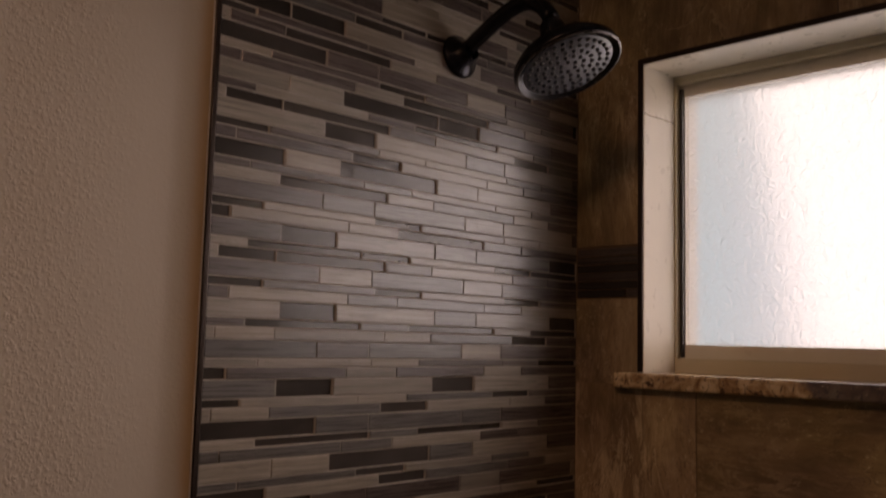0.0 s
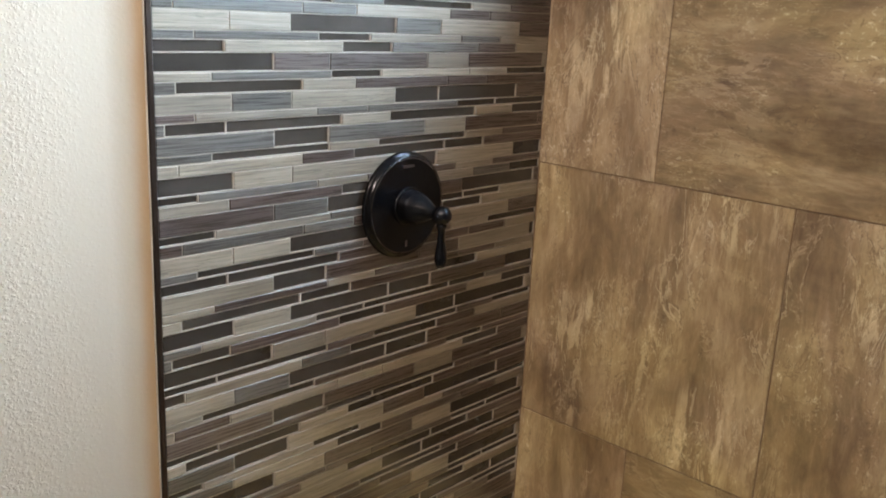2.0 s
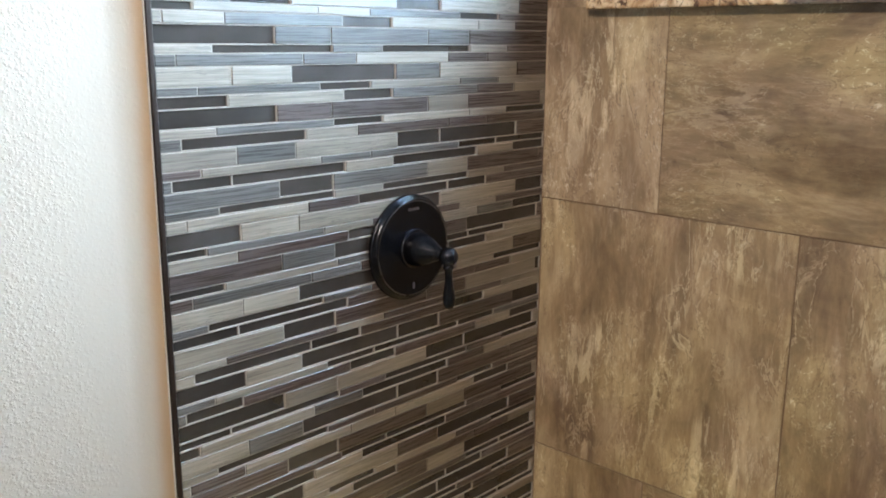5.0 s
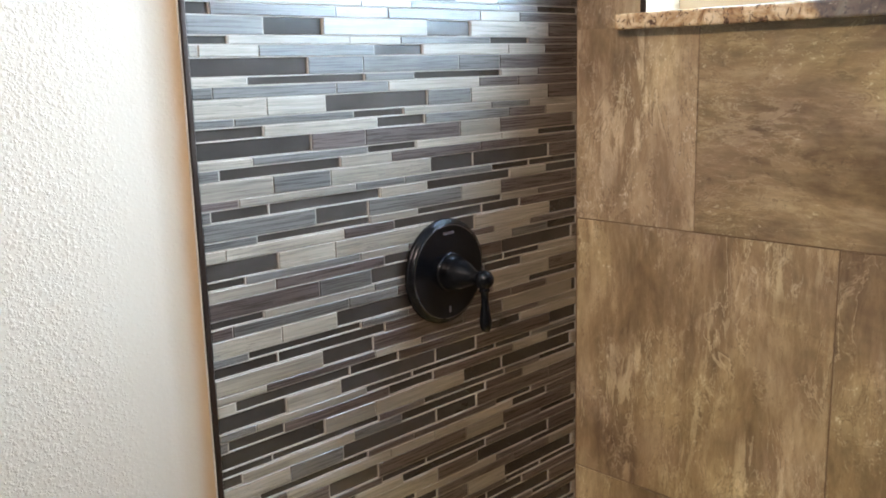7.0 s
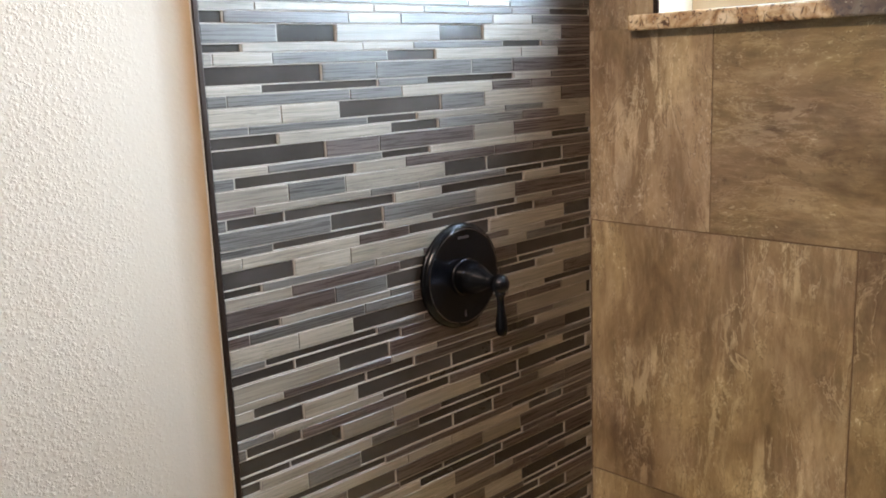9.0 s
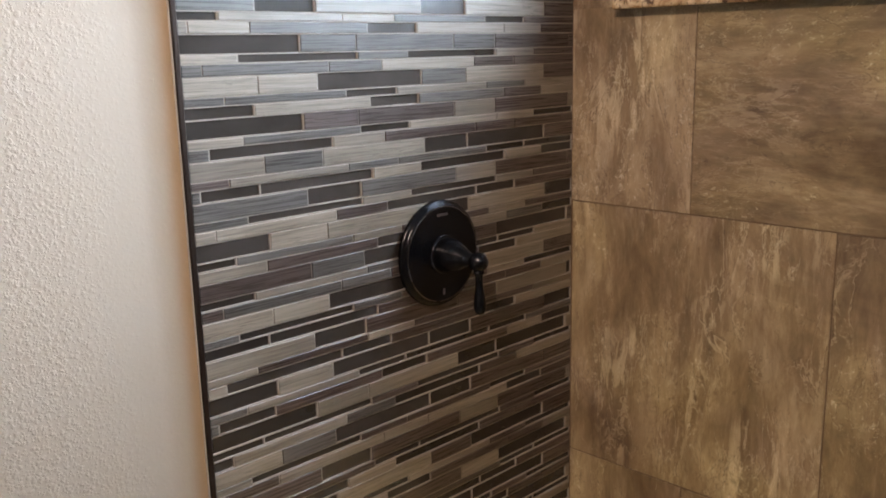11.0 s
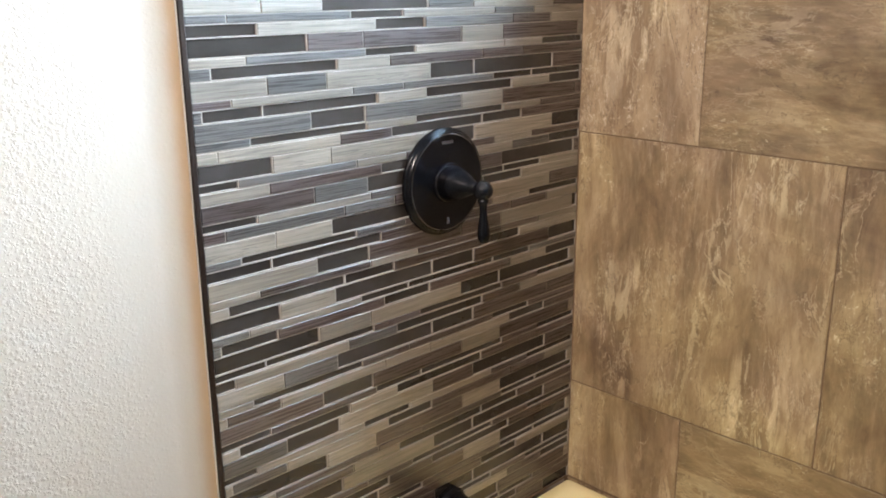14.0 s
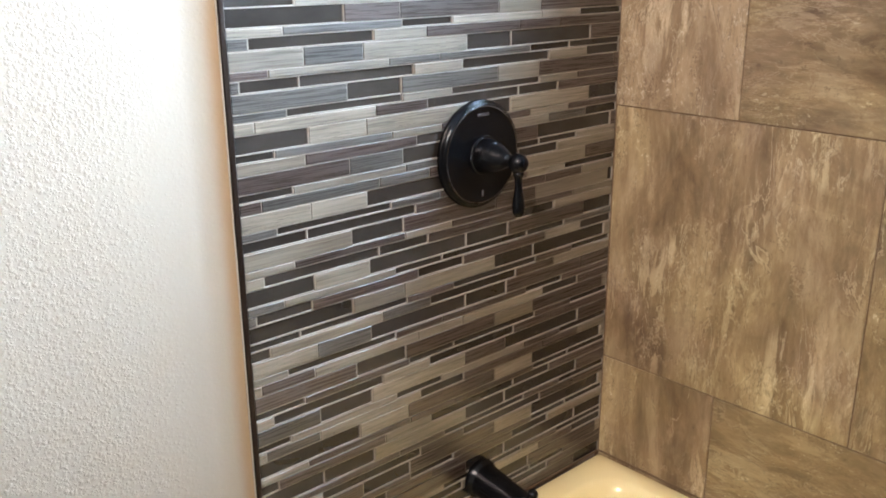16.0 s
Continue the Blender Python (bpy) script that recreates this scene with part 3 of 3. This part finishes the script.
# kinds of strip in each band from the trim to the corner: white, grey, brown stone, dark glass; tall, thin and middle course; a dash where no sliver stands at the trim
BANDS = {
    -11: "DDWWBB DBBWDB BDWBBW", -10: "DBBWBD WBDBWB BBWDBW", -9: "WWDDBB BWBDWB DDBWDB", -8: "WDWGWB DBWWGB BBDWWB",
    -7: "DWDWWB BBGWWB -WDWGWB", -6: "BGGWWB DWDBWW DWWDBB", -5: "BDWGGD WDDWDD DDGWBB", -4: "BWGWBB DBDWDB BWGGBW",
    -3: "WDWGWD BDGDWD WWWGDB", -2: "GBGWBB WWWBBD DBWBWB", -1: "GDWDWB DWWGDB WGDWWB", 0: "DGGGBB WDGDWB GGGWBB",
    1: "WWDGWB GGDWGW -DWDGBW", 2: "DBBWBW WGDWWD GDWBBB", 3: "WGWDDB BWGGDD GDDWDWD", 4: "GDGWBB GDWDWB WWBDDB",
    5: "DWWDWD DGWBWB -WBDWGD", 6: "BGDBDB DWGDDW BGGBDW", 7: "WWDBWB GDGBWD -DDBBBW", 8: "WDBBWD WBWBBW WDDBDW",
    9: "DWDDBD GWDDDG DBDBWD", 10: "DWWDDW DDBDBD DWGDBW", 11: "WGDDBB WDBBDB BWWWDB", 12: "BDBWBW DBDDBD WDWDBB",
    13: "GDWBDB DWDWBD GWDBBW", 14: "DWBWDW WBBBDD DBWDDB", 15: "DDWDDB DBBDBD WDBDBB", 16: "BDBWDW DBDBDD GDBBDW",
    17: "DDBDDD WDWDBD BWDWBD", 18: "WBDDBW BDBDDB DWDWDB", 19: "BDWDBD DBDBDB DWBWDB",
}
STRIP = {"W": light_stone, "G": grey_stone, "B": brown_stone, "D": dark_glass}
shared = {}


def strip_mesh(wide, high, kind):
    """One strip about its own middle; glass sits back, stone stands proud with eased edges."""
    key = (round(wide, 4), round(high, 4), kind)
    if key not in shared:
        face = -0.0031 if kind == "D" else 0.0
        bm = box((-0.009, -wide / 2, -high / 2), (face, wide / 2, high / 2))
        rim = [e for e in bm.edges if all(v.co.x > -0.006 for v in e.verts)]
        bmesh.ops.bevel(bm, geom=rim, offset=0.0005, segments=1, affect="EDGES")
        bmesh.ops.recalc_face_normals(bm, faces=bm.faces)
        me = bpy.data.meshes.new("strip")
        bm.to_mesh(me)
        bm.free()
        me.materials.append(STRIP[kind])
        shared[key] = me
    return shared[key]


def band_strips(n, course, drop, high):
    """Ends of the strips of one course, from the trim to the corner."""
    start = SHORT_AT[course][n % 2] + random.uniform(-0.0025, 0.0025)
    y, short = start - 2 * (LONG + SHORT), True
    out = []
    while y < -0.001:
        end = y + (SHORT if short else LONG)
        a, b = max(y, EDGE), min(end, 0.0)
        if b - a > 0.002:
            out.append((a, b))
        y, short = end, not short
    if out and out[0][1] - out[0][0] < 0.012:
        out[0] = (EDGE, EDGE + 0.0125)
        out[1] = (EDGE + 0.0125, out[1][1])
    return out


rest_verts, rest_faces, rest_mats = [], [], []
grout_bm_verts, grout_bm_faces = [], []


def add_block(verts, faces, lo, hi):
    k = len(verts)
    verts += [(x, y, z) for x in (lo[0], hi[0]) for y in (lo[1], hi[1]) for z in (lo[2], hi[2])]
    faces += [tuple(k + i for i in q) for q in ((0, 1, 3, 2), (4, 6, 7, 5), (0, 4, 5, 1), (2, 3, 7, 6), (0, 2, 6, 4), (1, 5, 7, 3))]


KINDS = "WGBD"
near_strips = []
for n in range(-22, 20):
    for ci, (course, drop, high) in enumerate(COURSES):
        z = TALL_Z - PITCH * n + drop
        if z + high / 2 > CEIL or z - high / 2 < TUB_Z - 0.01:
            continue
        letters = BANDS[n].split()[ci] if n in BANDS else "".join(random.choice("WWGBBDD") for _ in range(7))
        ends = band_strips(n, course, drop, high)
        if letters[0] == "-":
            letters = letters[1:]
            ends[:2] = [(ends[0][0], ends[1][1])]
        if len(ends) > len(letters):
            letters = random.choice("WWG") + letters
        add_block(grout_bm_verts, grout_bm_faces, (-0.0093, EDGE, z + high / 2), (-0.0011, 0.0, z + high / 2 + JOINT))
        for (a, b), kind in zip(ends, letters):
            w = b - a - JOINT
            add_block(grout_bm_verts, grout_bm_faces, (-0.0093, b - JOINT / 2, z - high / 2), (-0.00115, b + JOINT / 2, z + high / 2))
            if w < 0.003:
                continue
            proud = random.uniform(-0.0004, 0.0004)
            if -2 <= n <= 14:
                tilt = (random.uniform(-0.03, 0.03), random.uniform(-0.004, 0.004)) if kind == "D" else (random.uniform(-0.008, 0.008), 0.0)
                near_strips.append((strip_mesh(w, high, kind), (proud, (a + b) / 2, z), tilt))
            else:
                k = len(rest_verts)
                face = -0.0031 if kind == "D" else proud
                y0, y1, z0, z1 = (a + b - w) / 2, (a + b + w) / 2, z - high / 2, z + high / 2
                e = 0.0005
                lean = random.uniform(-0.015, 0.015) * high if kind == "D" else 0.0
                rest_verts += [(-0.009, y0, z0), (-0.009, y1, z0), (-0.009, y1, z1), (-0.009, y0, z1),
                               (face - e, y0, z0), (face - e, y1, z0), (face - e, y1, z1), (face - e, y0, z1),
                               (face - lean, y0 + e, z0 + e), (face - lean, y1 - e, z0 + e), (face + lean, y1 - e, z1 - e), (face + lean, y0 + e, z1 - e)]
                quads = [(0, 1, 5, 4), (1, 2, 6, 5), (2, 3, 7, 6), (3, 0, 4, 7), (4, 5, 9, 8), (5, 6, 10, 9), (6, 7, 11, 10), (7, 4, 8, 11), (8, 9, 10, 11)]
                rest_faces += [tuple(k + i for i in q) for q in quads]
                rest_mats += [KINDS.index(kind)] * len(quads)


def from_lists(name, verts, faces, mats, parent, indices=None):
    me = bpy.data.meshes.new(name)
    me.from_pydata(verts, [], faces)
    for m in mats:
        me.materials.append(m)
    if indices:
        me.polygons.foreach_set("material_index", indices)
    me.update()
    ob = new(name, me)
    ob.parent = parent
    return ob


part_grout = from_lists("grout", grout_bm_verts, grout_bm_faces, [mosaic_grout], mosaic_wall)
tagged(part_grout, "pale grout between the strips")
tagged(from_lists("strips", rest_verts, rest_faces, [STRIP[k] for k in KINDS], mosaic_wall, rest_mats), "stone and glass strips", kind="stuff")

# ---- large tiles of the window wall: half-bond, some with level veining ----
TW, TH, TJ = 0.4535, 0.460, 0.0023
ROWS = ((0.187, 0.2295), (0.647, 0.454), (1.107, 0.2275), (1.655, 0.454), (2.115, 0.2275))
LEVEL = {(0, 1), (2, 1), (2, 3), (3, 2), (4, 1)}
for r, (z, first) in enumerate(ROWS):
    x, i = first - TW, 0
    while x < ROOM_X:
        x0, x1 = max(x, -0.0005) + TJ / 2, min(x + TW, ROOM_X) - TJ / 2
        z0, z1 = max(z, 0) + TJ / 2, min(z + TH, CEIL) - TJ / 2
        if x1 - x0 > 0.01:
            plain = x1 < HOLE[0] or x0 > HOLE[1] or z1 < HOLE[2] or z0 > HOLE[3]
            mat = tile_level if (r, i) in LEVEL else tile_upright
            if plain:
                bm = box((x0, 0.0, z0), (x1, 0.008, z1), 0.0009)
            else:
                bm = frame_boxes(x0, x1, z0, z1, HOLE, 0.0, 0.008)
            part("tile", bm, mat, window_wall)
        x, i = x + TW, i + 1

# the dark accent band between two rows of large tiles
z = 1.5685
while z < 1.650:
    x = 0.0015
    while x < ROOM_X - 0.02:
        w = random.choice((0.06, 0.10, 0.15))
        x1 = min(x + w, ROOM_X)
        for a, b in ((x, min(x1, HOLE[0])), (max(x, HOLE[1]), x1)):
            if b - a > 0.01:
                part("accent_strip", box((a, random.uniform(-0.0008, 0.0006), z), (b - 0.0016, 0.008, z + 0.0125), 0.0006), random.choice((brown_stone, dark_glass, brown_stone)), window_wall)
        x = x1
    z += 0.0142

caulk = part("caulk_bead", box((0.0, -0.0022, TUB_Z - 0.002), (1.53, 0.0, TUB_Z + 0.0018), 0.0008), tile_grout, window_wall, "thin brown caulk line above the tub")
part("caulk_bead", box((0.0, -0.72, TUB_Z - 0.002), (0.0022, -0.004, TUB_Z + 0.0018), 0.0008), tile_grout, mosaic_wall, "thin brown caulk line above the tub")

# the strips nearest the viewer, one by one
for me, place, tilt in near_strips:
    ob = new("strip", me)
    ob.location = place
    ob.rotation_euler = (0, *tilt)
    ob.parent = mosaic_wall
